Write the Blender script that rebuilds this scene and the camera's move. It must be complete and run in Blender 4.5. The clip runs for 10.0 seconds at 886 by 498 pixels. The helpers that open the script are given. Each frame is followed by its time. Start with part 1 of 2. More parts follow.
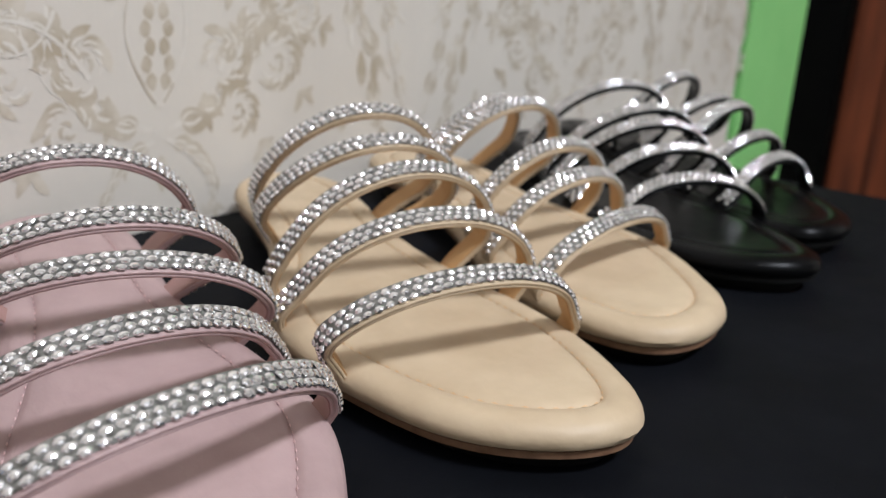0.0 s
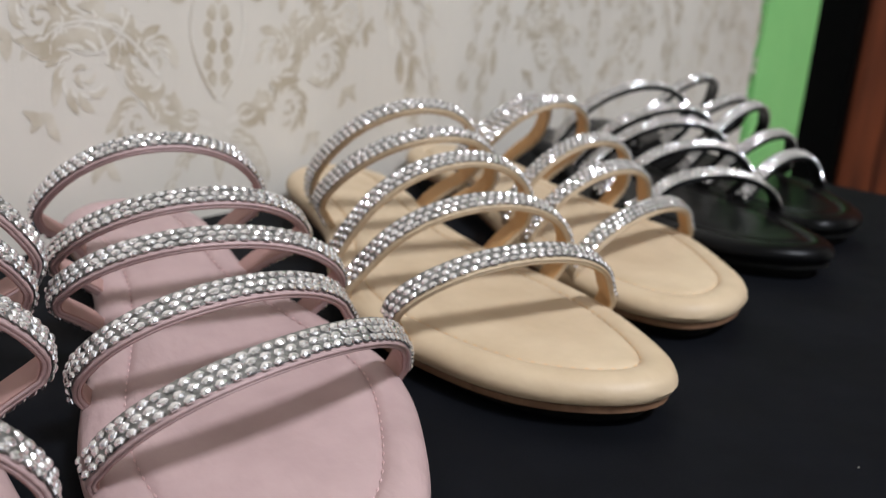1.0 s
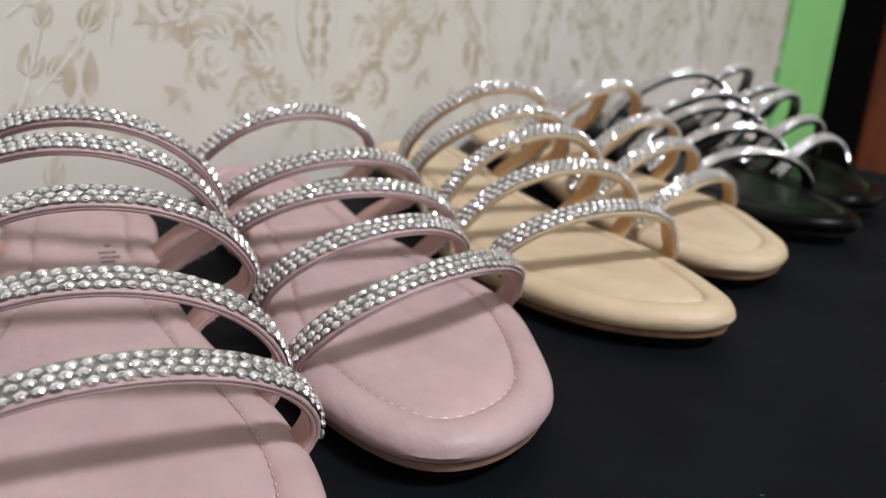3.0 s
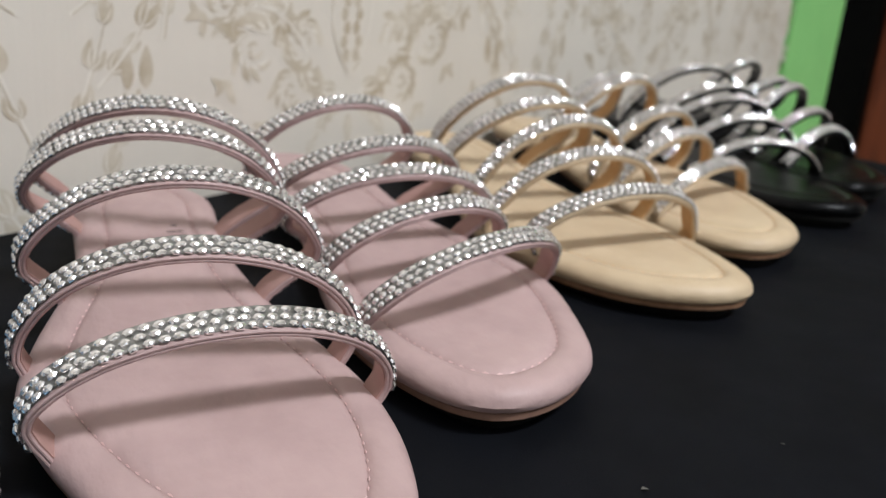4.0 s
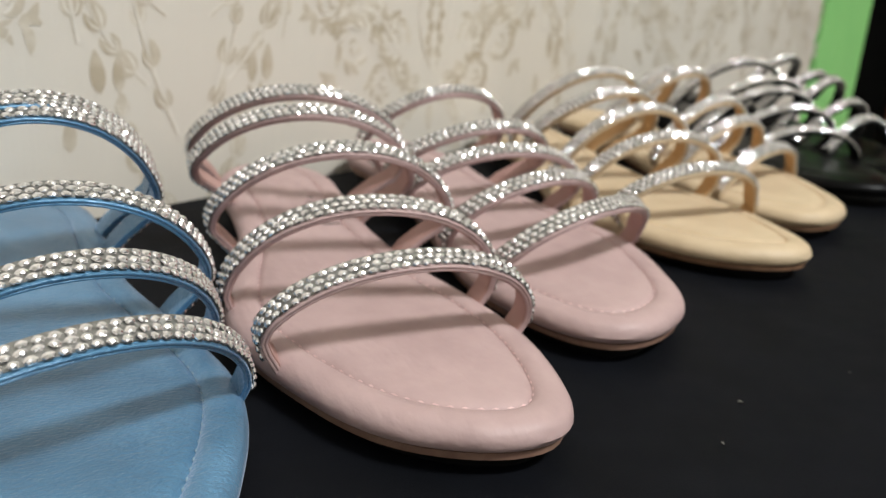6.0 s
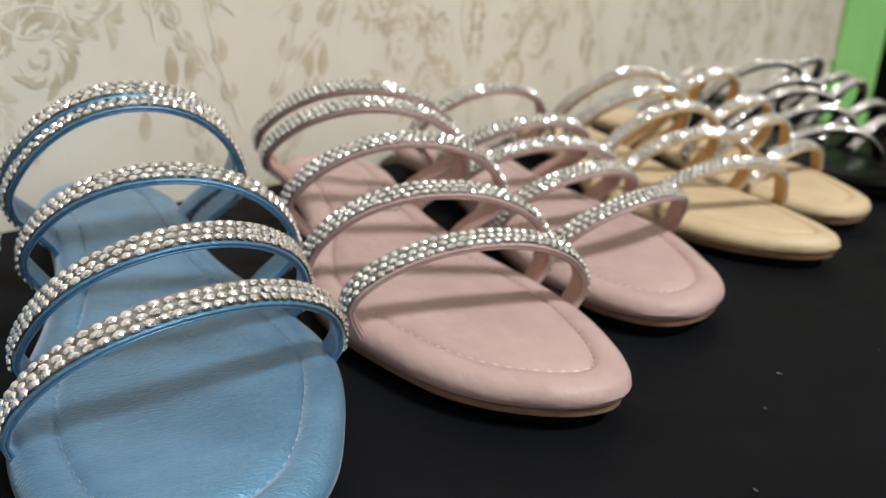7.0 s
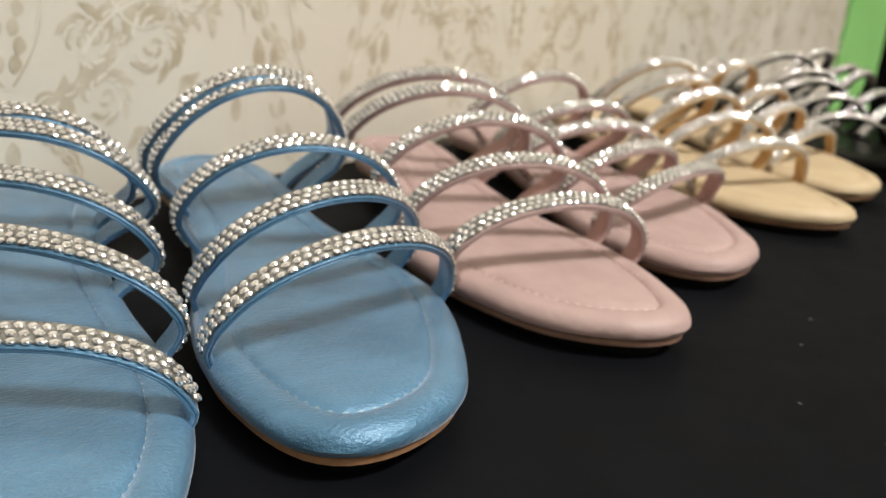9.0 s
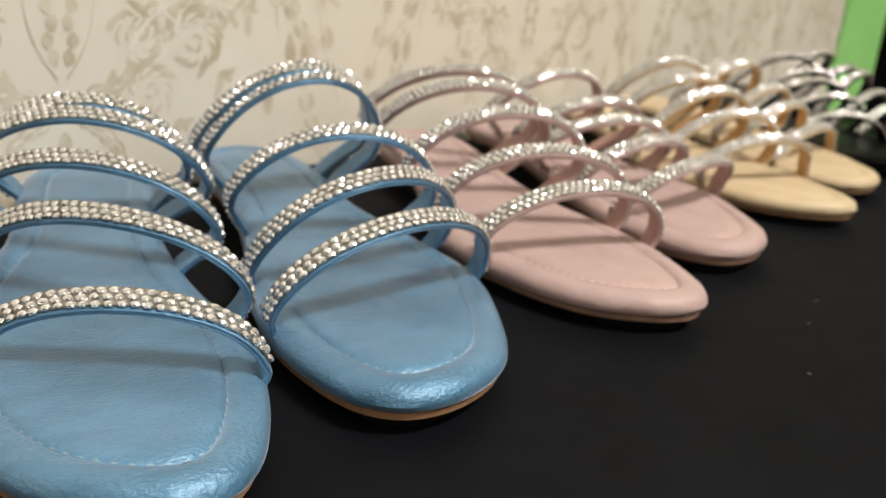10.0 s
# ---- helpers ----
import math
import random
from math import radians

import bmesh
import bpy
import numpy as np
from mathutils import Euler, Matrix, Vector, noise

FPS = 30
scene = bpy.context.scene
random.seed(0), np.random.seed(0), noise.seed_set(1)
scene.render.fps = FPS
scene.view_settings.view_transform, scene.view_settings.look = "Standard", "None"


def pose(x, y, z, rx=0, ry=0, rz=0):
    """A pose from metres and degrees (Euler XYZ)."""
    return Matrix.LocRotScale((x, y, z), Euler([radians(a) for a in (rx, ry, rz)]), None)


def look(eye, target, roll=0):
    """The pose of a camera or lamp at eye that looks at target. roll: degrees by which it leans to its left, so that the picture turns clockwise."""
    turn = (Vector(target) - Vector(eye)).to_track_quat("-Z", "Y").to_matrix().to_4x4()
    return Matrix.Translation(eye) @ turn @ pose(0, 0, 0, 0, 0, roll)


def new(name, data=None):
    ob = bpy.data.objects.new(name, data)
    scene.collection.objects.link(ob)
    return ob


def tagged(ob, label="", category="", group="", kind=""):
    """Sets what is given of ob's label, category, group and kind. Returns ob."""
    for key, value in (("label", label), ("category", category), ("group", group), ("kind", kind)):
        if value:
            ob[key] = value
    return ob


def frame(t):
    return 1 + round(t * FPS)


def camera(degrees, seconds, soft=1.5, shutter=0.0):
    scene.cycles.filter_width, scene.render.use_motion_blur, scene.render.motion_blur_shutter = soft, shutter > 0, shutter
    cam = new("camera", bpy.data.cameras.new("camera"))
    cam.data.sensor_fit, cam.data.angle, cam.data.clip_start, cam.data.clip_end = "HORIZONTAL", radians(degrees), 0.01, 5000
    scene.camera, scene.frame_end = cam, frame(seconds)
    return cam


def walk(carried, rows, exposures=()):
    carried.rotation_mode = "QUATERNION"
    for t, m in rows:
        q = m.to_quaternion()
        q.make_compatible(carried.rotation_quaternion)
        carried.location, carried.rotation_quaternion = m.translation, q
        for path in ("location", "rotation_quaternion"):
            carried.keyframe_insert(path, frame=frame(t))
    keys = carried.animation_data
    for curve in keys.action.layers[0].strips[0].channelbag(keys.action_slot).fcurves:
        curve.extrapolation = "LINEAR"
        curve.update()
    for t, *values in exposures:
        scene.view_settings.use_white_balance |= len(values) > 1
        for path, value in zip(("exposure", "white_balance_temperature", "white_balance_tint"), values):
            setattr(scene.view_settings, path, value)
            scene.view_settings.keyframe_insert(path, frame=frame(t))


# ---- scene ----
cam = camera(52.3, 10.0, soft=1.2)
cam.data.dof.use_dof, cam.data.dof.focus_distance, cam.data.dof.aperture_fstop = True, 0.19, 19
PATH = [
    (0, (-0.003, -0.104, 0.111), (1.528, 1.033, -0.493), 3.6),
    (0.5, (-0.018, -0.107, 0.111), (1.51, 1.037, -0.487), 3.6),
    (1, (-0.033, -0.11, 0.112), (1.49, 1.039, -0.488), 4.0),
    (1.5, (-0.048, -0.112, 0.112), (1.471, 1.04, -0.494), 4.4),
    (2, (-0.063, -0.114, 0.111), (1.451, 1.042, -0.497), 4.6),
    (2.5, (-0.078, -0.117, 0.112), (1.43, 1.045, -0.501), 4.7),
    (4, (-0.12, -0.124, 0.114), (1.385, 1.034, -0.514), 4.7),
    (4.5, (-0.134, -0.126, 0.114), (1.366, 1.038, -0.514), 4.4),
    (5, (-0.149, -0.127, 0.114), (1.346, 1.043, -0.515), 4.3),
    (5.5, (-0.164, -0.128, 0.115), (1.324, 1.049, -0.518), 4.3),
    (6, (-0.179, -0.129, 0.115), (1.305, 1.054, -0.517), 4.4),
    (7.5, (-0.222, -0.134, 0.116), (1.243, 1.071, -0.52), 4.9),
    (8, (-0.235, -0.136, 0.116), (1.232, 1.063, -0.523), 5.1),
    (8.5, (-0.249, -0.137, 0.116), (1.222, 1.057, -0.525), 5.0),
    (9, (-0.263, -0.139, 0.117), (1.211, 1.049, -0.529), 5.1),
    (9.5, (-0.277, -0.14, 0.117), (1.203, 1.041, -0.528), 5.1),
    (10, (-0.289, -0.143, 0.117), (1.194, 1.035, -0.527), 5.5),
]
walk(cam, [(t, look(eye, target, roll)) for t, eye, target, roll in PATH],
     [(0, -0.22, 5680, 11), (2.5, -0.2, 5780, 11), (5, -0.13, 5920, 7.5), (6, -0.07, 6100, 6.5), (7.5, -0.08, 6340, 6), (10, 0.06, 6780, 6.5)])

# ---------- light: a ceiling lamp, a wide unseen fill added behind the camera, pale room all round ---
world = bpy.data.worlds.new("room_light")
scene.world = world
world.use_nodes = True
bg = world.node_tree.nodes["Background"]
bg.inputs[0].default_value = (0.95, 0.97, 1.0, 1)
bg.inputs[1].default_value = 0.15


def area_light(name, at, target, size, watts, colour):
    d = bpy.data.lights.new(name, "AREA")
    d.shape, d.size, d.size_y, d.energy, d.color = "RECTANGLE", size[0], size[1], watts, colour
    o = new(name, d)
    o.matrix_world = look(at, target)
    return o


area_light("ceiling_lamp_light", (0.10, -1.20, 1.8), (0.20, -0.05, 0), (0.52, 0.30), 63, (1.0, 0.97, 0.93))
# Added fill with no known source; it brightens the wall and softens shade.
area_light("front_fill_light", (-0.45, -2.0, 1.55), (0.25, 0.2, 0.0), (2.4, 1.3), 10, (1.0, 0.975, 0.95))


# ---------- materials ----------
def mat(name):
    m = bpy.data.materials.new(name)
    m.use_nodes = True
    return m, m.node_tree, m.node_tree.nodes["Principled BSDF"]


def noise_tex(nt, scale, detail=4, stretch=(1, 1, 1), rough=0.55):
    co = nt.nodes.new("ShaderNodeTexCoord")
    mp = nt.nodes.new("ShaderNodeMapping")
    mp.inputs["Scale"].default_value = stretch
    n = nt.nodes.new("ShaderNodeTexNoise")
    n.inputs["Scale"].default_value, n.inputs["Detail"].default_value, n.inputs["Roughness"].default_value = scale, detail, rough
    nt.links.new(co.outputs["Object"], mp.inputs[0])
    nt.links.new(mp.outputs[0], n.inputs["Vector"])
    return n.outputs["Fac"]


def ramp(nt, fac, a, b, lo=0.3, hi=0.7):
    r = nt.nodes.new("ShaderNodeValToRGB")
    r.color_ramp.elements[0].position, r.color_ramp.elements[1].position = lo, hi
    r.color_ramp.elements[0].color, r.color_ramp.elements[1].color = (*a, 1), (*b, 1)
    nt.links.new(fac, r.inputs[0])
    return r.outputs[0]


def relief(nt, p, fac, strength, distance, before=None):
    b = nt.nodes.new("ShaderNodeBump")
    b.inputs["Strength"].default_value, b.inputs["Distance"].default_value = strength, distance
    nt.links.new(fac, b.inputs["Height"])
    if before:
        nt.links.new(before, b.inputs["Normal"])
    nt.links.new(b.outputs[0], p.inputs["Normal"])
    return b.outputs[0]


def surface(name, a, b, scale, rough=(0.5, 0.6), metal=0.0, bumps=(), stretch=(1, 1, 1), spec=0.5, sheen=(0.0, 0.35), lo=0.3, hi=0.7):
    """Two tones mixed by a noise, a roughness range, and bumps of (scale, strength, depth, stretch)."""
    m, nt, p = mat(name)
    f = noise_tex(nt, scale, 5, stretch)
    nt.links.new(ramp(nt, f, a, b, lo, hi), p.inputs["Base Color"])
    r = nt.nodes.new("ShaderNodeMapRange")
    r.inputs["To Min"].default_value, r.inputs["To Max"].default_value = rough
    nt.links.new(noise_tex(nt, scale * 2.7, 3, stretch), r.inputs["Value"])
    nt.links.new(r.outputs[0], p.inputs["Roughness"])
    p.inputs["Metallic"].default_value = metal
    p.inputs["Specular IOR Level"].default_value = spec
    p.inputs["Sheen Weight"].default_value, p.inputs["Sheen Roughness"].default_value = sheen
    p.inputs["Sheen Tint"].default_value = (0.80, 0.84, 1.0, 1)
    last = None
    for sc, st, di, sx in bumps:
        last = relief(nt, p, noise_tex(nt, sc, 4, sx), st, di, last)
    return m


CLOTH = surface("black_cloth", (0.0019, 0.0023, 0.0035), (0.0038, 0.0044, 0.0066), 30, (0.60, 0.75), spec=0.10, bumps=[(1800, 0.25, 0.0003, (1, 1, 1)), (6, 0.3, 0.004, (1, 1, 1))])
PAPER = surface("wallpaper_ground", (0.610, 0.560, 0.487), (0.680, 0.634, 0.558), 9, (0.45, 0.6),
                bumps=[(160, 0.35, 0.0006, (1, 1, 0.06)), (700, 0.2, 0.0003, (1, 1, 1))], stretch=(1, 1, 0.25))
PRINT = surface("wallpaper_print", (0.44, 0.375, 0.278), (0.62, 0.562, 0.468), 60, (0.35, 0.5), bumps=[(500, 0.3, 0.0004, (1, 1, 1))], lo=0.38, hi=0.66)
PEARL = surface("wallpaper_pearl", (0.62, 0.572, 0.498), (0.73, 0.686, 0.611), 60, (0.3, 0.45), bumps=[(500, 0.3, 0.0004, (1, 1, 1))])
GREEN = surface("green_paint", (0.25, 0.60, 0.19), (0.30, 0.66, 0.22), 14, (0.35, 0.5), bumps=[(90, 0.15, 0.0006, (1, 1, 1))])
DARK = surface("matt_black", (0.0015, 0.0015, 0.0015), (0.003, 0.003, 0.0025), 20, (0.5, 0.7), spec=0.06)
BROWN = surface("red_brown_wood", (0.085, 0.019, 0.006), (0.25, 0.062, 0.019), 16, (0.35, 0.5), stretch=(3, 3, 0.25), bumps=[(120, 0.2, 0.0005, (3, 3, 0.1))])
FLOORING = surface("grey_floor", (0.18, 0.17, 0.16), (0.26, 0.25, 0.23), 6, (0.4, 0.6))
PLASTER = surface("cream_plaster", (0.66, 0.63, 0.57), (0.72, 0.69, 0.63), 5, (0.6, 0.8))
OUTSOLE = surface("black_rubber", (0.004, 0.004, 0.004), (0.008, 0.008, 0.007), 120, (0.6, 0.8), spec=0.2)
WELT = {"blue": surface("orange_brown_welt", (0.24, 0.12, 0.06), (0.36, 0.20, 0.11), 180, (0.45, 0.65)),
        "pink": surface("rosy_brown_welt", (0.20, 0.11, 0.08), (0.30, 0.18, 0.13), 180, (0.45, 0.65)),
        "tan": surface("brown_welt", (0.17, 0.09, 0.05), (0.28, 0.16, 0.09), 180, (0.45, 0.65)),
        "black": OUTSOLE}
INK = surface("grey_ink", (0.10, 0.07, 0.07), (0.16, 0.11, 0.11), 300, (0.5, 0.6))
LINT = surface("pale_lint", (0.08, 0.075, 0.065), (0.13, 0.125, 0.11), 900, (0.8, 0.9))
LEATHER = {
    "pink": surface("pink_leather", (0.400, 0.279, 0.268), (0.484, 0.345, 0.331), 45, (0.50, 0.62), bumps=[(1500, 0.15, 0.0002, (1, 1, 1)), (34, 0.8, 0.003, (1, 0.4, 1)), (95, 0.6, 0.0014, (1, 0.45, 1))]),
    "tan": surface("beige_leather", (0.50, 0.380, 0.242), (0.60, 0.472, 0.314), 55, (0.48, 0.6), bumps=[(1300, 0.15, 0.0002, (1, 1, 1)), (35, 0.45, 0.003, (1, 0.4, 1)), (95, 0.4, 0.001, (1, 0.45, 1))]),
    "blue": surface("blue_satin_leather", (0.038, 0.142, 0.258), (0.128, 0.310, 0.510), 45, (0.50, 0.60), metal=0.52, stretch=(0.5, 1, 1), sheen=(0.6, 0.35), spec=0.5,
                    bumps=[(1150, 0.9, 0.00045, (0.6, 1, 1)), (26, 0.6, 0.0030, (1, 0.5, 1)), (110, 0.25, 0.001, (1, 0.6, 1))]),
    "black": surface("black_patent_leather", (0.0015, 0.0015, 0.0015), (0.003, 0.003, 0.0035), 60, (0.25, 0.36), spec=0.10, bumps=[(60, 0.3, 0.0008, (1, 1, 1))]),
}
# the blue leather has a thin grained finish that mirrors the pale wall at a low angle
blue_tree = LEATHER["blue"].node_tree
blue_in = blue_tree.nodes["Principled BSDF"].inputs
blue_in["Coat Weight"].default_value, blue_in["Coat Roughness"].default_value, blue_in["Coat IOR"].default_value = 0.7, 0.33, 1.7
blue_tree.links.new(blue_in["Normal"].links[0].from_socket, blue_in["Coat Normal"])
THREAD = {"pink": surface("pink_thread", (0.66, 0.45, 0.44), (0.74, 0.55, 0.54), 900, (0.6, 0.7)),
          "tan": surface("beige_thread", (0.60, 0.40, 0.22), (0.68, 0.48, 0.28), 900, (0.6, 0.7)),
          "blue": surface("pale_blue_thread", (0.27, 0.37, 0.44), (0.40, 0.50, 0.57), 900, (0.6, 0.7)),
          "black": surface("black_thread", (0.01, 0.01, 0.01), (0.016, 0.016, 0.016), 900, (0.5, 0.6))}
# Lining colours, with warm light bounced between strap and footbed painted in.
LINING = {"tan": surface("orange_tan_lining", (0.44, 0.25, 0.095), (0.53, 0.32, 0.14), 60, (0.5, 0.65)),
          "pink": surface("rosy_lining", (0.36, 0.21, 0.185), (0.43, 0.265, 0.235), 60, (0.5, 0.65))}
SETTING = surface("grey_metal_setting", (0.16, 0.157, 0.145), (0.36, 0.355, 0.33), 900, (0.25, 0.45), metal=0.75)


def gem_material():
    m, nt, p = mat("foiled_crystal")
    info = nt.nodes.new("ShaderNodeNewGeometry")
    nt.links.new(ramp(nt, info.outputs["Random Per Island"], (0.80, 0.80, 0.795), (0.99, 0.95, 0.94), 0.0, 1.0), p.inputs["Base Color"])
    p.inputs["Metallic"].default_value, p.inputs["Roughness"].default_value = 0.88, 0.15
    return m


GEM = gem_material()


# ---------- mesh helpers ----------
def part(name, bm, material, parent, label="", smooth=True):
    me = bpy.data.meshes.new(name)
    bm.normal_update()
    bm.to_mesh(me)
    bm.free()
    for q in me.polygons:
        q.use_smooth = smooth
    if smooth:
        me.set_sharp_from_angle(angle=radians(42))
    me.materials.append(material)
    o = new(name, me)
    o.parent = parent
    if label:
        tagged(o, label)
    return o


def box(bm, a, b, bevel=0.0):
    vs = [bm.verts.new((x, y, z)) for z in (a[2], b[2]) for y in (a[1], b[1]) for x in (a[0], b[0])]
    fs = [bm.faces.new([vs[i] for i in f]) for f in ((0, 2, 3, 1), (4, 5, 7, 6), (0, 1, 5, 4), (2, 6, 7, 3), (0, 4, 6, 2), (1, 3, 7, 5))]
    if bevel:
        es = list({e for f in fs for e in f.edges})
        bmesh.ops.bevel(bm, geom=es, offset=bevel, segments=3, affect="EDGES")
    return bm


def slab(name, a, b, material, label, category, bevel=0.0):
    o = part(name, box(bmesh.new(), a, b, bevel), material, None, smooth=False)
    return tagged(o, label, category, kind="structure")


# ---------- setting ----------
WALL_Y = 0.203
wall = slab("wall_north", (-1.6, WALL_Y, -0.75), (0.862, WALL_Y + 0.12, 1.85), PAPER, "cream wallpapered wall with a beige damask print", "wall")
slab("wall_end", (0.862, WALL_Y - 0.002, -0.75), (1.055, WALL_Y + 0.12, 1.85), GREEN, "bright green painted end of the wall beside the wallpaper", "wall", 0.012)
# Out of view: walls, floor and ceiling added to close the room and bounce light.
slab("wall_east", (2.0, -2.72, -0.75), (2.12, -0.58, 1.85), PLASTER, "plain cream wall", "wall")
slab("lintel", (2.0, -0.58, 1.36), (2.12, 0.60, 1.85), PLASTER, "plain cream wall over the door", "wall")
slab("wall_recess", (0.99, 0.60, -0.75), (2.12, 0.72, 1.85), PLASTER, "plain cream wall, unseen, closing the room past the green wall end", "wall")
slab("floor", (-1.72, -2.72, -0.80), (2.12, 0.72, -0.75), FLOORING, "plain grey floor under the table", "floor")
slab("wall_west", (-1.72, -2.6, -0.75), (-1.6, WALL_Y + 0.12, 1.85), PLASTER, "plain cream wall", "wall")
slab("wall_south", (-1.6, -2.72, -0.75), (2.0, -2.6, 1.85), PLASTER, "plain cream wall", "wall")
slab("ceiling", (-1.72, -2.72, 1.85), (2.12, 0.72, 1.9), PLASTER, "plain white ceiling", "ceiling")

table = tagged(new("table"), "table draped with a plain black cloth, pushed against the wall", "table")
bm = bmesh.new()
NX, NY = 90, 50
grid = [[bm.verts.new((-1.15 + 1.69 * i / NX, -0.62 + (WALL_Y - 0.002 + 0.62) * j / NY, 0)) for i in range(NX + 1)] for j in range(NY + 1)]
for j in range(NY):
    for i in range(NX):
        bm.faces.new((grid[j][i], grid[j][i + 1], grid[j + 1][i + 1], grid[j + 1][i]))
rim = [grid[0][i] for i in range(NX + 1)] + [grid[j][NX] for j in range(1, NY + 1)]
drop = [bm.verts.new((v.co.x + (0.006 if k >= NX else 0) + 0.004 * math.sin(k * 0.9), v.co.y - (0.006 if k <= NX else 0) + 0.004 * math.sin(k * 0.7), -0.3)) for k, v in enumerate(rim)]
for k in range(len(rim) - 1):
    bm.faces.new((rim[k], drop[k], drop[k + 1], rim[k + 1]))
part("cloth", bm, CLOTH, table, "smooth black table cloth")
part("tabletop", box(bmesh.new(), (-1.145, -0.615, -0.03), (0.535, WALL_Y - 0.004, -0.002), 0.003), DARK, table, smooth=False)
for lx in (-1.08, 0.47):
    for ly in (-0.55, 0.13):
        part("leg", box(bmesh.new(), (lx - 0.025, ly - 0.025, -0.75), (lx + 0.025, ly + 0.025, -0.03), 0.003), DARK, table, smooth=False)

door = tagged(new("door_1"), "closed red-brown wooden door with plain black bands round it", "door", kind="structure")
part("door_leaf", box(bmesh.new(), (2.022, -0.50, -0.742), (2.062, 0.386, 1.29), 0.004), BROWN, door, "red-brown wooden door leaf", smooth=False)
for y0, y1 in ((-0.40, -0.09), (0.0, 0.31)):
    for z0, z1 in ((-0.62, 0.10), (0.22, 1.18)):
        part("door_panel", box(bmesh.new(), (2.012, y0, z0), (2.024, y1, z1), 0.005), BROWN, door, smooth=False)
# Plain black bands; the widest fills the dark strip beside the green wall end.
for y0, y1, z0, z1 in ((0.388, 0.60, -0.75, 1.36), (-0.58, -0.502, -0.75, 1.36), (-0.502, 0.388, 1.292, 1.36)):
    part("frame", box(bmesh.new(), (1.985, y0, z0), (2.08, y1, z1), 0.004), DARK, door, "plain black band round the door leaf", smooth=False)


# ---------- wallpaper print: mirrored damask medallions and leafy sprigs ----------
PRINT_N = [0]


def flat_shape(bm, pts):
    PRINT_N[0] += 1
    y = WALL_Y - 0.00012 - 0.0000012 * (PRINT_N[0] % 150)
    bm.faces.new([bm.verts.new((x, y, z)) for x, z in pts])


def leaf(bm, x, z, ang, length, width, bend=0.0, peak=0.75):
    """A pointed, bent drop that grows from x, z; ang in degrees from +x."""
    a, n = radians(ang), 9
    mid = []
    for i in range(n + 1):
        u = i / n
        b = a + bend * u
        mid.append((x + length * u * math.cos(b), z + length * u * math.sin(b), width * 0.5 * math.sin(math.pi * min(1, u ** peak)) ** 0.8, b))
    up = [(px - w * math.sin(b), pz + w * math.cos(b)) for px, pz, w, b in mid]
    dn = [(px + w * math.sin(b), pz - w * math.cos(b)) for px, pz, w, b in mid[-2:0:-1]]
    flat_shape(bm, up + dn)


def stem(bm, x, z, ang, length, width, curl):
    """A thin tapered stroke that curls as it runs; returns places and angles along it."""
    n, a, out, l, r = 22, radians(ang), [], [], []
    for i in range(n + 1):
        u = i / n
        w = width * (1 - 0.75 * u) / 2
        l.append((x - w * math.sin(a), z + w * math.cos(a)))
        r.append((x + w * math.sin(a), z - w * math.cos(a)))
        out.append((x, z, math.degrees(a), u))
        x, z = x + length / n * math.cos(a), z + length / n * math.sin(a)
        a += curl * (0.4 + 1.2 * u) / n
    for i in range(n):
        flat_shape(bm, [l[i], l[i + 1], r[i + 1], r[i]])
    return out


def plume(bm, pale, rnd, x, z, ang, length, curl, lobe, side=0):
    """An acanthus scroll: a pale rib that curls, with broad bent lobes along it that shrink towards a rolled tip."""
    run = stem(pale, x, z, ang, length, lobe * 0.15, curl)
    g = 1 if curl > 0 else -1
    for i, (px, pz, a, u) in enumerate(run[2::3]):
        s = lobe * (1.05 - 0.55 * u) * rnd.uniform(0.8, 1.15)
        for h in ((-g, g) if side == 0 else (-g * side,)):
            k = 1.0 if h == -g else 0.62
            leaf(bm, px, pz, a + h * (48 + rnd.uniform(-12, 12)), s * k, s * k * rnd.uniform(0.40, 0.52), -h * rnd.uniform(0.7, 1.2), 0.9)
            leaf(pale, px, pz, a + h * (56 + rnd.uniform(-6, 6)), s * k * 0.8, s * k * 0.12, -h * 1.0)
    px, pz, a, u = run[-1]
    for i in range(4):
        leaf(bm, px, pz, a + g * (40 + 75 * i), lobe * 0.5, lobe * 0.26, g * 1.1, 1.1)


def rosette(bm, pale, rnd, x, z, r, start, k):
    """A scroll: a pale spiral rib with swirling leaves round it and a comma inside."""
    px, pz = x + r * 0.95 * math.cos(radians(start)), z + r * 0.95 * math.sin(radians(start))
    stem(pale, px, pz, start + 90 * k, r * 2.9, r * 0.10, 3.4 * k)
    for i in range(9):
        t = start + k * (i * 33 + rnd.uniform(-5, 5))
        rr = r * (0.98 - 0.045 * i)
        s = r * (1.0 - 0.04 * i) * rnd.uniform(0.75, 1.25)
        lx, lz = x + rr * 0.72 * math.cos(radians(t)), z + rr * 0.72 * math.sin(radians(t))
        leaf(bm, lx, lz, t + k * (34 + rnd.uniform(-14, 14)), s, s * rnd.uniform(0.34, 0.48), k * rnd.uniform(0.5, 1.1), 1.0)
        leaf(pale, lx, lz, t + k * (46 + rnd.uniform(-6, 6)), s * 0.85, s * 0.13, k * 1.1)
    for i in range(3):
        t = start + k * (40 + 100 * i)
        leaf(bm, x + r * 0.16 * math.cos(radians(t)), z + r * 0.16 * math.sin(radians(t)), t + 60 * k, r * 0.42, r * 0.19, k * 1.2, 1.2)


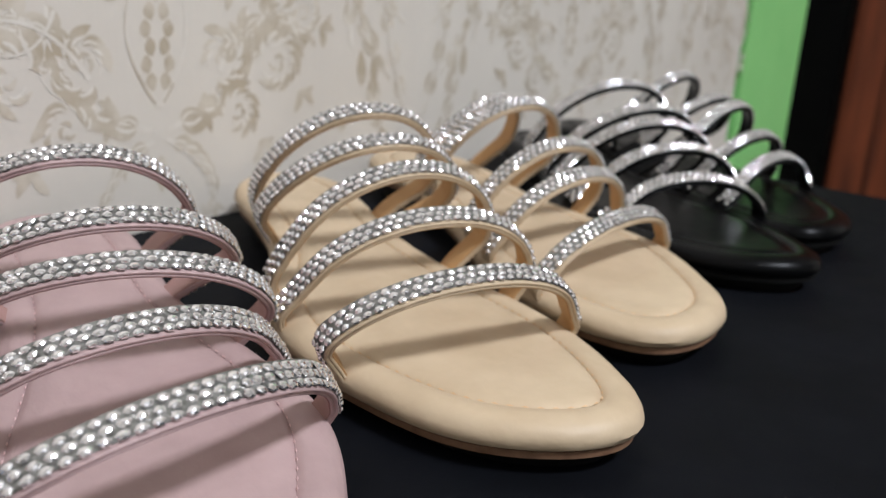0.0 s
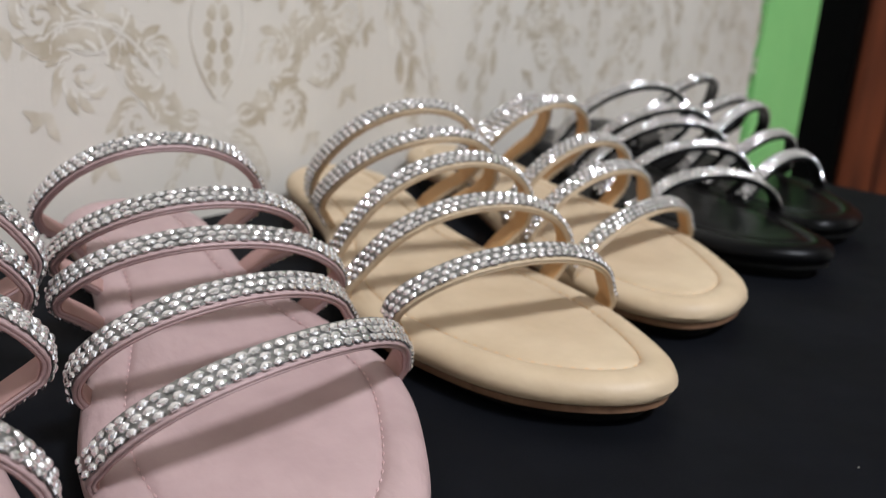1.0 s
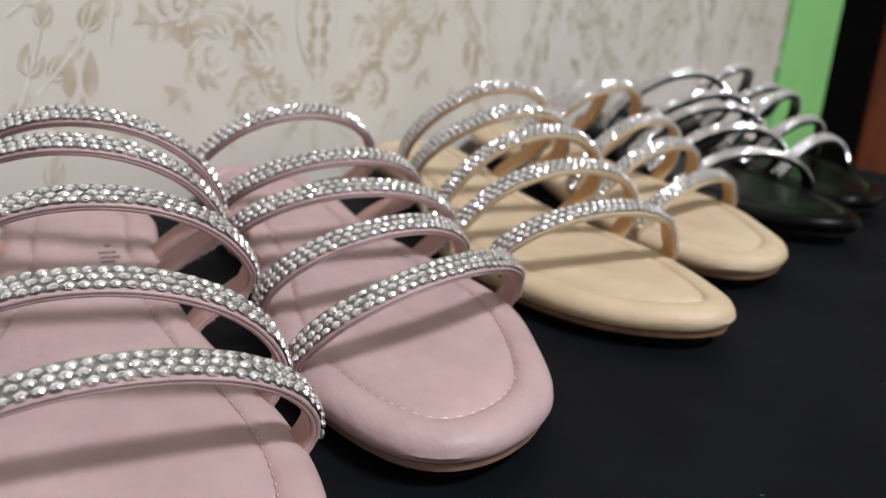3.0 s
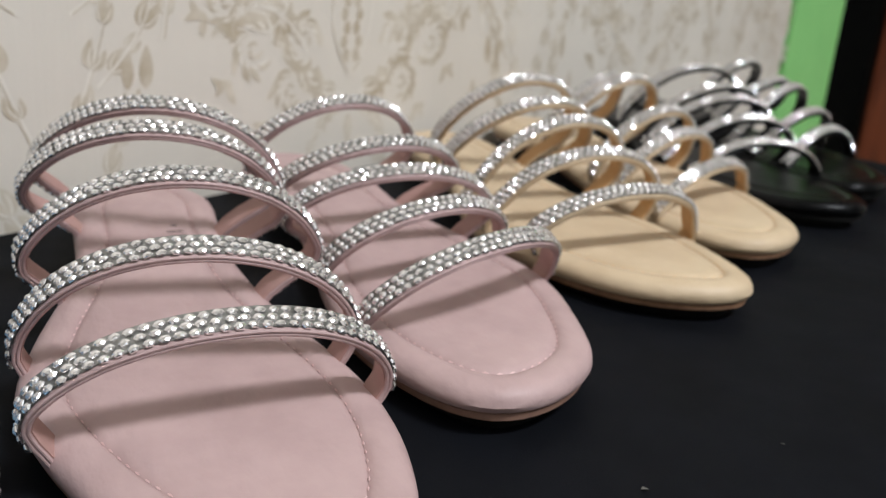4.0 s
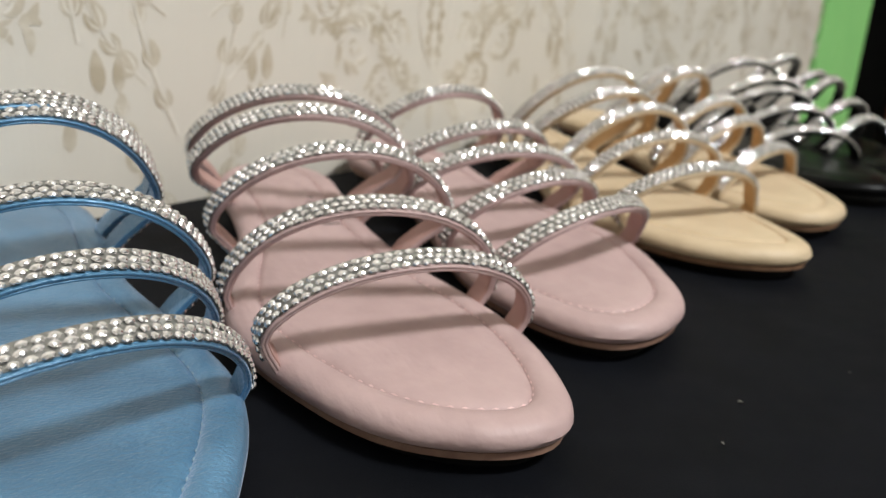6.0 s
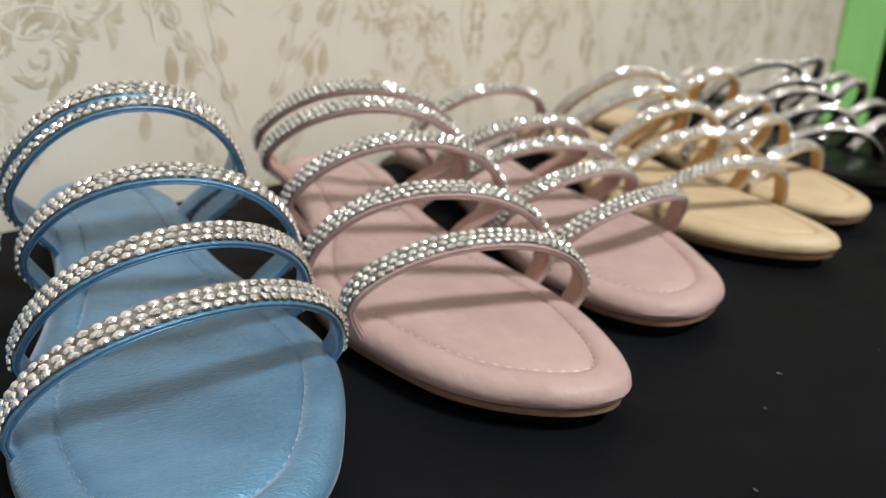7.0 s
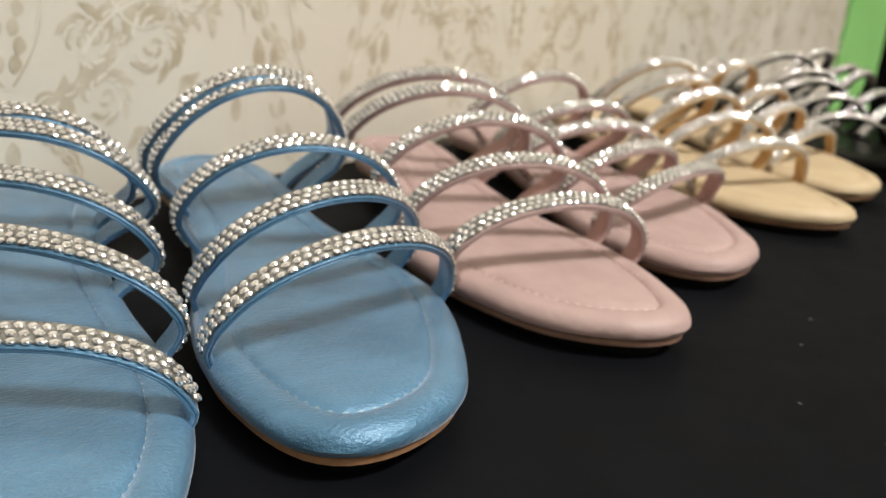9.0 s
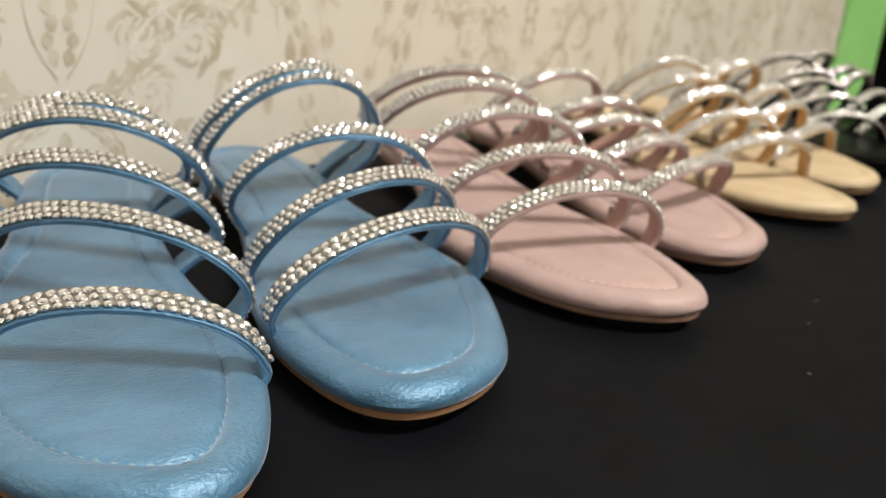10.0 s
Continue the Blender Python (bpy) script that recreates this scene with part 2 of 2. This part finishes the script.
def medallion(bm, pale, xc, rnd):
    for k in (1, -1):
        def X(u):
            return xc + k * u

        def A(d):
            return d if k > 0 else 180 - d
        for u, z, ang, length, curl, lobe, side in (
                (0.004, 0.040, 20, 0.078, 1.2, 0.0160, 0), (0.003, 0.036, -24, 0.044, -1.6, 0.0130, 0), (0.030, 0.062, 58, 0.062, -2.2, 0.0140, 0),
                (0.012, 0.098, 18, 0.060, 2.6, 0.0135, 0), (0.022, 0.112, 52, 0.064, -2.6, 0.0145, 0), (0.004, 0.118, 66, 0.050, 1.8, 0.0125, 0)):
            plume(bm, pale, rnd, X(u), z, A(ang), length, curl * k, lobe, side)
        for u, z, r, st, sw in ((0.032, 0.068, 0.0125, 250, 1), (0.062, 0.064, 0.0135, 160, -1), (0.056, 0.092, 0.0155, 200, 1), (0.030, 0.100, 0.0125, 230, -1),
                                (0.078, 0.086, 0.0110, 180, 1), (0.074, 0.116, 0.0140, 190, -1), (0.046, 0.124, 0.0155, 220, 1), (0.040, 0.044, 0.0110, 190, -1)):
            rosette(bm, pale, rnd, X(u), z, r, A(st), sw * k)
        for u, z, ang, n in ((0.052, 0.030, -20, 3), (0.075, 0.050, -10, 3), (0.088, 0.078, 20, 3), (0.090, 0.104, 30, 3), (0.018, 0.046, 40, 3)):
            for i in range(n):
                leaf(bm, X(u), z, A(ang + (i - n / 2) * 34), 0.0105 * rnd.uniform(0.8, 1.2), 0.0046, 0.7 * k * (1 if i % 2 else -1), 1.1)
        stem(pale, X(0.0005), 0.050, A(52), 0.052, 0.0020, 1.33 * k)
        stem(bm, X(0.0018), 0.051, A(53), 0.050, 0.0011, 1.33 * k)
        for i in range(5):
            leaf(bm, X(0.0022 + 0.0020 * (i % 2)), 0.056 + 0.0068 * i, A(64), 0.0074, 0.0052, 0.3 * k, 1.0)
    leaf(bm, xc, 0.090, 90, 0.010, 0.0046)
    leaf(bm, xc, 0.030, -90, 0.016, 0.0060)


def sprig(bm, pale, xc, rnd):
    """Leafy twigs that rise and spread from a middle line."""
    for k in (1, -1):
        def X(u):
            return xc + k * u

        def A(d):
            return d if k > 0 else 180 - d
        for u, z, ang, length, curl, lobe, step in ((0.004, -0.012, 50, 0.070, 0.7, 0.0135, 4), (0.006, 0.030, 66, 0.100, 0.5, 0.0115, 4), (0.020, 0.052, 42, 0.062, 0.9, 0.0120, 4),
                                                    (0.010, 0.080, 35, 0.070, 0.8, 0.0120, 4), (0.050, 0.070, 80, 0.075, 0.4, 0.0115, 4)):
            run = stem(pale, X(u), z, A(ang), length, 0.0015, curl * k)
            stem(bm, X(u + 0.0011), z, A(ang), length * 0.95, 0.0008, curl * k)
            for i, (px, pz, a, t) in enumerate(run[3::step]):
                for g in (1, -1):
                    s = lobe * rnd.uniform(0.6, 1.1)
                    leaf(bm, px, pz, a + g * (46 + rnd.uniform(-12, 12)), s, s * 0.42, -g * 0.6, 0.85)
                    leaf(pale, px, pz, a + g * (52 + rnd.uniform(-6, 6)), s * 0.8, s * 0.08, -g * 0.6)
            px, pz, a, t = run[-1]
            leaf(bm, px, pz, a, lobe * 1.2, lobe * 0.42, 0, 0.8)
        leaf(bm, X(0.042), 0.050, 92 - 4 * k, 0.018, 0.0068, 0, 0.8)
        leaf(bm, X(0.056), 0.028, 88, 0.014, 0.006)


rnd = random.Random(5)
bm, pale = bmesh.new(), bmesh.new()
for i in range(-2, 3):
    medallion(bm, pale, 0.215 + 0.322 * i, rnd)
    sprig(bm, pale, 0.054 + 0.322 * i, rnd)
for o in (part("print", bm, PRINT, wall, "beige damask print", smooth=False), part("pearl_print", pale, PEARL, wall, "pearly scroll print", smooth=False)):
    tagged(o, kind="stuff")


# ---------- sandals ----------
LENGTH = 0.243
# distance from the toe tip, half width on the outer side, half width on the inner side
EDGE = [(0.0, 0.000, 0.0165), (0.004, 0.0070, 0.0195), (0.012, 0.0205, 0.0258), (0.025, 0.0298, 0.0292), (0.042, 0.0362, 0.0336),
        (0.062, 0.0435, 0.0345), (0.085, 0.0470, 0.0315), (0.118, 0.0395, 0.0240), (0.152, 0.0275, 0.0195), (0.188, 0.0260, 0.0215),
        (0.214, 0.0255, 0.0255), (0.231, 0.019, 0.019), (0.240, 0.011, 0.011), (0.243, 0.0, 0.0)]


def edge(v, side):
    return float(np.interp(v, [e[0] for e in EDGE], [e[1 if side < 0 else 2] for e in EDGE]))


def outline(n=120, inset=0.0):
    """Closed outline of the sole: inner side +x, y from the toe tip to the heel; even steps."""
    vs = [LENGTH * (1 - math.cos(math.pi * i / 60)) / 2 for i in range(61)]
    p = np.array([(edge(v, 1), v) for v in vs] + [(-edge(v, -1), v) for v in vs[-2:0:-1]])

    def even(p, m):
        q = np.vstack([p, p[:1]])
        d = np.concatenate([[0], np.cumsum(np.hypot(*np.diff(q, axis=0).T))])
        t = np.linspace(0, d[-1], m + 1)[:-1]
        return np.stack([np.interp(t, d, q[:, 0]), np.interp(t, d, q[:, 1])], 1)

    p = even(p, 240)
    for _ in range(24):
        p = (np.roll(p, 1, 0) + 2 * p + np.roll(p, -1, 0)) / 4
    steps = max(1, math.ceil(inset / 0.002))
    for _ in range(steps if inset else 0):
        t = np.roll(p, -1, 0) - np.roll(p, 1, 0)
        t /= np.hypot(*t.T)[:, None]
        p = p + inset / steps * np.stack([-t[:, 1], t[:, 0]], 1)
        for _ in range(4):
            p = (np.roll(p, 1, 0) + 2 * p + np.roll(p, -1, 0)) / 4
    p = p[::2] if n == 120 else even(p, n)
    return [tuple(map(float, q)) for q in p]


def lift(v):
    """Rise of the sole: slight toe spring, low heel."""
    return 0.002 * max(0, 1 - v / 0.05) ** 2 + 0.006 * min(1, max(0, (v - 0.1) / 0.08)) ** 1.5


def rings(bm, levels, mirror):
    """Loft of sole outlines. levels: inset, z, how much of the lift it takes."""
    loops = []
    for inset, z, k in levels:
        loops.append([bm.verts.new((mirror * x, y, z + k * lift(y))) for x, y in outline(inset=inset)])
    for a, b in zip(loops, loops[1:]):
        for i in range(len(a)):
            j = (i + 1) % len(a)
            bm.faces.new((a[i], a[j], b[j], b[i]) if mirror > 0 else (b[i], b[j], a[j], a[i]))
    return loops


def fill(bm, loop):
    """Closes a loop from outline() with strips across."""
    n = len(loop)
    for i in range(1, n // 2):
        a, b, c, d = loop[i], loop[n - i], loop[i + 1], loop[(n - i - 1) % n]
        bm.faces.new((a, c, b) if c is d else (a, c, d, b))
    bm.faces.new((loop[0], loop[1], loop[n - 1]))


STRAP_W = 0.0082


def arch(spec, n=54):
    """Centre line of a strap from the outer to the inner foot; the ends run down outside the footbed's rim."""
    wo, vo, wi, vi, h, lean = spec
    pts = []
    for i in range(n + 1):
        a = math.pi * i / n
        c, s = math.cos(a), math.sin(a)
        k = 0.5 - 0.5 * abs(c) ** 0.98 * (1 if c > 0 else -1)
        v = vo + (vi - vo) * k
        pts.append(Vector((-wo + (wo + wi) * k, v + lean * s, 0.0125 + lift(v) + (h - 0.0008) * max(s, 0) ** 0.9)))
    for i, p in enumerate(pts):
        s = math.sin(math.pi * i / n)
        w, sgn = max(0.0, 1 - s / 0.42) ** 1.5, (-1 if i < n / 2 else 1)
        e = edge(min(max(p.y, 0.0), 0.2), sgn) + 0.0008
        p.x += (sgn * e - p.x) * w * 0.8
        p.x += (sgn * (e - 0.0026 * max(0.0, 1 - s / 0.12)) - p.x) * max(0.0, 1 - s / 0.2) ** 0.8
        p.z -= 0.0032 * w * w
    return pts


def frames(pts):
    out = []
    for i, p in enumerate(pts):
        t = (pts[min(i + 1, len(pts) - 1)] - pts[max(i - 1, 0)]).normalized()
        side = Vector((0, 1, 0.35))
        side = (side - t * side.dot(t)).normalized()
        out.append((p, t, side, t.cross(side).normalized()))
    return out


def ribbon(bm, fr, lo, hi, top, bottom, mirror):
    """A band between lo and hi across the strap, with softly rounded edges."""
    e, mid = (top - bottom) * 0.15, (top + bottom) / 2
    cut = ((lo, top - e), (lo + e, top), (hi - e, top), (hi, top - e), (hi, bottom + e), (hi - e, bottom), (lo + e, bottom), (lo, bottom + e),
           (lo, mid - e), (lo + e * 1.2, mid), (lo, mid + e))
    rows = []
    for p, t, s, n in fr:
        rows.append([bm.verts.new((mirror * w.x, w.y, w.z)) for w in (p + s * a + n * b for a, b in cut)])
    m = len(cut)
    for a, b in zip(rows, rows[1:]):
        for i in range(m):
            j = (i + 1) % m
            bm.faces.new((a[i], a[j], b[j], b[i]) if mirror < 0 else (b[i], b[j], a[j], a[i]))
    bm.faces.new(rows[0] if mirror > 0 else rows[0][::-1])
    bm.faces.new(rows[-1][::-1] if mirror > 0 else rows[-1])


def gem_points():
    """A cut stone: girdle, two rows of crown facets and a small table, 6-sided; unit radius."""
    rings_ = [(1.0, 0.0, 0), (0.94, 0.26, 0), (0.66, 0.56, 0.5), (0.30, 0.72, 0)]
    vs = [(r * math.cos(math.tau * (i + o) / 6), r * math.sin(math.tau * (i + o) / 6), z) for r, z, o in rings_ for i in range(6)]
    fs = []
    for i in range(6):
        j = (i + 1) % 6
        fs += [(i, j, 6 + j, 6 + i), (6 + i, 6 + j, 12 + i), (6 + j, 12 + j, 12 + i), (12 + i, 12 + j, 18 + j), (12 + i, 18 + j, 18 + i)]
    fs.append(tuple(range(18, 24)))
    return vs, fs


GEM_V, GEM_F = gem_points()
GEM_MESH = bpy.data.meshes.new("rhinestone")
GEM_MESH.from_pydata(GEM_V, [], GEM_F)
GEM_MESH.materials.append(GEM)


def gem_places(fr, rnd):
    """Poses of the stones in three staggered rows along a strap."""
    lens = [0.0]
    for a, b in zip(fr, fr[1:]):
        lens.append(lens[-1] + (b[0] - a[0]).length)
    out, pitch = [], 0.0029
    for row in range(3):
        d = 0.0065 + (pitch / 2 if row == 1 else 0)
        while d < lens[-1] - 0.0065:
            i = min(len(fr) - 2, max(0, int(np.searchsorted(lens, d)) - 1))
            k = (d - lens[i]) / max(1e-9, lens[i + 1] - lens[i])
            p, t, s, n = (fr[i][q].lerp(fr[i + 1][q], k) for q in range(4))
            n = (n + t * rnd.gauss(0, 0.13) + s * rnd.gauss(0, 0.10)).normalized()
            t = (t - n * t.dot(n)).normalized()
            s2 = n.cross(t)
            o = p + s * (-0.0001 + (row - 1) * 0.00228 + rnd.gauss(0, 0.00008)) + n * 0.0006
            m = Matrix((t, s2, n)).transposed().to_4x4()
            m.translation = o
            r = 0.00102 * rnd.uniform(0.94, 1.05)
            out.append(m @ Matrix.Diagonal((r * 1.34, r * 1.05, r * 1.10, 1)))
            d += pitch * rnd.uniform(0.97, 1.03)
    return out


def stitches(bm, mirror, rnd):
    """Short raised threads that follow the edge seam of the footbed."""
    pts = outline(400, 0.0099)
    acc, step = 0.0, 0.0026
    for i in range(len(pts)):
        a, b = pts[i - 1], pts[i]
        acc += math.hypot(b[0] - a[0], b[1] - a[1])
        if acc < step or b[1] > 0.225:
            continue
        acc = 0.0
        t = Vector((b[0] - a[0], b[1] - a[1], 0)).normalized()
        s = Vector((-t.y, t.x, 0))
        c = Vector((b[0], b[1], 0.0125 + lift(b[1])))
        ring = [c - t * 0.0010, c + s * 0.00026, c + t * 0.0010, c - s * 0.00026]
        lo = [bm.verts.new((mirror * q.x, q.y, q.z)) for q in ring]
        tip = bm.verts.new((mirror * c.x, c.y, c.z + 0.00042))
        for j in range(4):
            bm.faces.new((lo[j], lo[(j + 1) % 4], tip) if mirror > 0 else (lo[(j + 1) % 4], lo[j], tip))


LABEL = {"blue": "blue satin leather slide sandal with five rhinestone straps", "pink": "dusty pink leather slide sandal with five rhinestone straps",
         "tan": "beige leather slide sandal with five rhinestone straps", "black": "glossy black leather slide sandal with five rhinestone straps"}


def sandal(colour, mirror, m, straps, single=0, ink=False):
    """single: how many straps from the toe carry stones as pieces of their own."""
    root = tagged(new("sandal"), LABEL[colour], "sandal", "row of sandals along the wall")
    lea, rnd = LEATHER[colour], random.Random(colour + str(mirror))
    bm = bmesh.new()
    lo = rings(bm, [(0.009, 0.0, 0.0), (0.007, 0.0, 0.0), (0.0055, 0.0012, 0.5), (0.0045, 0.0034, 0.95)], mirror)
    fill(bm, lo[0]), fill(bm, lo[-1])
    part("outsole", bm, OUTSOLE, root)
    bm = bmesh.new()
    lo = rings(bm, [(0.003, 0.0034, 0.95), (0.0018, 0.0036, 0.95), (0.0016, 0.0054, 1), (0.003, 0.0058, 1)], mirror)
    fill(bm, lo[0]), fill(bm, lo[-1])
    part("welt", bm, WELT[colour], root)
    bm = bmesh.new()
    lo = rings(bm, [(0.003, 0.0058, 1), (0.0008, 0.0061, 1), (0.0, 0.0078, 1), (0.0002, 0.0095, 1), (0.0012, 0.0112, 1), (0.003, 0.0124, 1), (0.0055, 0.0131, 1), (0.0082, 0.0131, 1),
                    (0.0094, 0.0125, 1), (0.0100, 0.0120, 1), (0.0106, 0.0125, 1), (0.0118, 0.0132, 1), (0.0165, 0.0133, 1)], mirror)
    fill(bm, lo[0]), fill(bm, lo[-1])
    bmesh.ops.recalc_face_normals(bm, faces=bm.faces)
    part("footbed", bm, lea, root)
    bm = bmesh.new()
    stitches(bm, mirror, rnd)
    part("stitching", bm, THREAD[colour], root, "fine seam thread")
    if ink:
        bm = bmesh.new()
        for i, (a, b) in enumerate(((0.150, 0.009), (0.1545, 0.006), (0.158, 0.006), (0.1615, 0.008), (0.165, 0.004), (0.168, 0.006), (0.1715, 0.006), (0.1765, 0.002))):
            x0 = 0.004 + 0.0008 * (i % 2)
            f = [bm.verts.new((mirror * x, y, 0.01335 + lift(y))) for x, y in ((x0 - b / 2, a), (x0 + b / 2, a), (x0 + b / 2, a + 0.0017), (x0 - b / 2, a + 0.0017))]
            bm.faces.new(f if mirror > 0 else f[::-1])
        part("printed_mark", bm, INK, root, "faint grey stamped mark")
    for k, spec in enumerate(straps):
        fr = frames(arch(spec))
        bm = bmesh.new()
        ribbon(bm, fr, -STRAP_W / 2 + 0.0004, STRAP_W / 2, 0.0, -0.0018, mirror)
        strap = part("strap", bm, lea, root)
        if colour in LINING:
            bm = bmesh.new()
            ribbon(bm, fr, -STRAP_W / 2 + 0.0009, STRAP_W / 2 - 0.0005, -0.0016, -0.0022, mirror)
            part("lining", bm, LINING[colour], strap, "darker tan lining" if colour == "tan" else "darker rosy lining")
        bm = bmesh.new()
        ribbon(bm, fr[4:-4], -STRAP_W / 2 + 0.0014, STRAP_W / 2 - 0.0003, 0.0005, 0.0, mirror)
        part("setting", bm, SETTING, strap, "grey metal backing of the stones")
        places = gem_places(fr, rnd)
        flip = Matrix.Diagonal((mirror, 1, 1, 1))
        if k < single:
            for g in places:
                o = new("rhinestone", GEM_MESH)
                o.parent = strap
                q = flip @ g @ flip
                o.matrix_local = q
        else:
            vs, fs = [], []
            for g in places:
                q, b = flip @ g @ flip, len(vs)
                vs += [q @ Vector(v) for v in GEM_V]
                fs += [tuple(b + i for i in f) for f in GEM_F]
            me = bpy.data.meshes.new("rhinestone_band")
            me.from_pydata(vs, [], fs)
            me.materials.append(GEM)
            o = new("rhinestone_band", me)
            o.parent = strap
            tagged(o, "three rows of clear rhinestones", kind="stuff")
    root.matrix_world = m
    return root


# colour, foot (1 right, -1 left), toe tip, turn, straps from toe to heel:
# outer half width and foot, inner half width and foot, rise, lean
sandal('blue', 1, pose(-0.2094, -0.0149, 0, 0, 0, -27.1), [
    (0.0323, 0.0700, 0.0334, 0.0500, 0.0202, -0.0050),
    (0.0358, 0.1289, 0.0373, 0.0836, 0.0290, -0.0145),
    (0.0399, 0.1631, 0.0365, 0.1247, 0.0335, -0.0195),
    (0.0412, 0.1936, 0.0390, 0.1614, 0.0392, -0.0325),
    (0.0374, 0.1960, 0.0336, 0.1760, 0.0421, -0.0327),
], 1)
sandal('blue', -1, pose(-0.1297, -0.0251, 0, 0, 0, -24.7), [
    (0.0460, 0.0790, 0.0343, 0.0520, 0.0311, -0.0197),
    (0.0447, 0.1073, 0.0312, 0.0869, 0.0380, -0.0289),
    (0.0482, 0.1257, 0.0316, 0.1307, 0.0422, -0.0235),
    (0.0421, 0.1730, 0.0350, 0.1635, 0.0519, -0.0341),
    (0.0427, 0.1900, 0.0375, 0.1740, 0.0532, -0.0440),
], 2)
sandal('pink', 1, pose(-0.0291, -0.0330, 0, 0, 0, -26.1), [
    (0.0465, 0.0560, 0.0362, 0.0600, 0.0278, -0.0111),
    (0.0459, 0.0951, 0.0353, 0.0811, 0.0349, -0.0141),
    (0.0460, 0.1346, 0.0396, 0.1255, 0.0414, -0.0218),
    (0.0449, 0.1831, 0.0377, 0.1596, 0.0435, -0.0329),
    (0.0406, 0.2156, 0.0405, 0.1736, 0.0453, -0.0330),
], 2, True)
sandal('pink', -1, pose(0.0577, -0.0260, 0, 0, 0, -24.8), [
    (0.0450, 0.0790, 0.0321, 0.0520, 0.0264, -0.0227),
    (0.0395, 0.1038, 0.0337, 0.0873, 0.0287, -0.0228),
    (0.0464, 0.1241, 0.0365, 0.1274, 0.0309, -0.0232),
    (0.0446, 0.1561, 0.0350, 0.1524, 0.0349, -0.0365),
    (0.0393, 0.1853, 0.0370, 0.1809, 0.0408, -0.0327),
], 2)
sandal('tan', 1, pose(0.1620, -0.0261, 0, 0, 0, -25.3), [
    (0.0482, 0.0550, 0.0308, 0.0580, 0.0263, -0.0161),
    (0.0416, 0.0884, 0.0348, 0.0863, 0.0330, -0.0160),
    (0.0387, 0.1125, 0.0360, 0.1152, 0.0408, -0.0201),
    (0.0362, 0.1535, 0.0379, 0.1528, 0.0418, -0.0368),
    (0.0306, 0.1760, 0.0388, 0.1667, 0.0463, -0.0341),
], 2)
sandal('tan', -1, pose(0.2425, -0.0202, 0, 0, 0, -27.0), [
    (0.0430, 0.0780, 0.0304, 0.0460, 0.0206, -0.0083),
    (0.0393, 0.1036, 0.0292, 0.0811, 0.0301, -0.0147),
    (0.0431, 0.1240, 0.0268, 0.1058, 0.0366, -0.0167),
    (0.0413, 0.1636, 0.0276, 0.1502, 0.0444, -0.0297),
    (0.0364, 0.1976, 0.0288, 0.1620, 0.0407, -0.0359),
])
sandal('black', 1, pose(0.3256, -0.0189, 0, 0, 0, -32.6), [
    (0.0311, 0.0678, 0.0346, 0.0621, 0.0190, 0.0005),
    (0.0306, 0.0958, 0.0386, 0.0902, 0.0285, -0.0101),
    (0.0321, 0.1241, 0.0413, 0.1165, 0.0353, -0.0188),
    (0.0281, 0.1468, 0.0428, 0.1428, 0.0389, -0.0341),
    (0.0256, 0.1771, 0.0428, 0.1637, 0.0437, -0.0320),
])
sandal('black', -1, pose(0.3947, -0.0182, 0, 0, 0, -30.9), [
    (0.0419, 0.0692, 0.0255, 0.0412, 0.0211, -0.0009),
    (0.0451, 0.0990, 0.0251, 0.0703, 0.0288, -0.0138),
    (0.0480, 0.1301, 0.0237, 0.0943, 0.0393, -0.0185),
    (0.0475, 0.1591, 0.0235, 0.1301, 0.0389, -0.0361),
    (0.0442, 0.1846, 0.0253, 0.1558, 0.0440, -0.0336),
])


# ---------- lint on the cloth ----------
rnd = random.Random(9)
for x, y, size in ((0.054, -0.054, 0.0011), (0.028, -0.060, 0.0008), (-0.015, -0.075, 0.0009), (0.10, -0.07, 0.0006), (0.19, -0.075, 0.0006), (-0.02, -0.10, 0.0006)):
    bm = bmesh.new()
    bmesh.ops.create_icosphere(bm, subdivisions=1, radius=size * 0.75)
    for v in bm.verts:
        v.co = Vector((v.co.x * 1.5, v.co.y * 0.8, v.co.z * 0.4 + size * 0.3)) * rnd.uniform(0.7, 1.1)
    o = part("lint_speck", bm, LINT, None)
    o.matrix_world = pose(x, y, 0.0002, 0, 0, rnd.uniform(0, 180))
    tagged(o, "tiny pale speck of lint on the black cloth", "lint", "lint on the cloth")
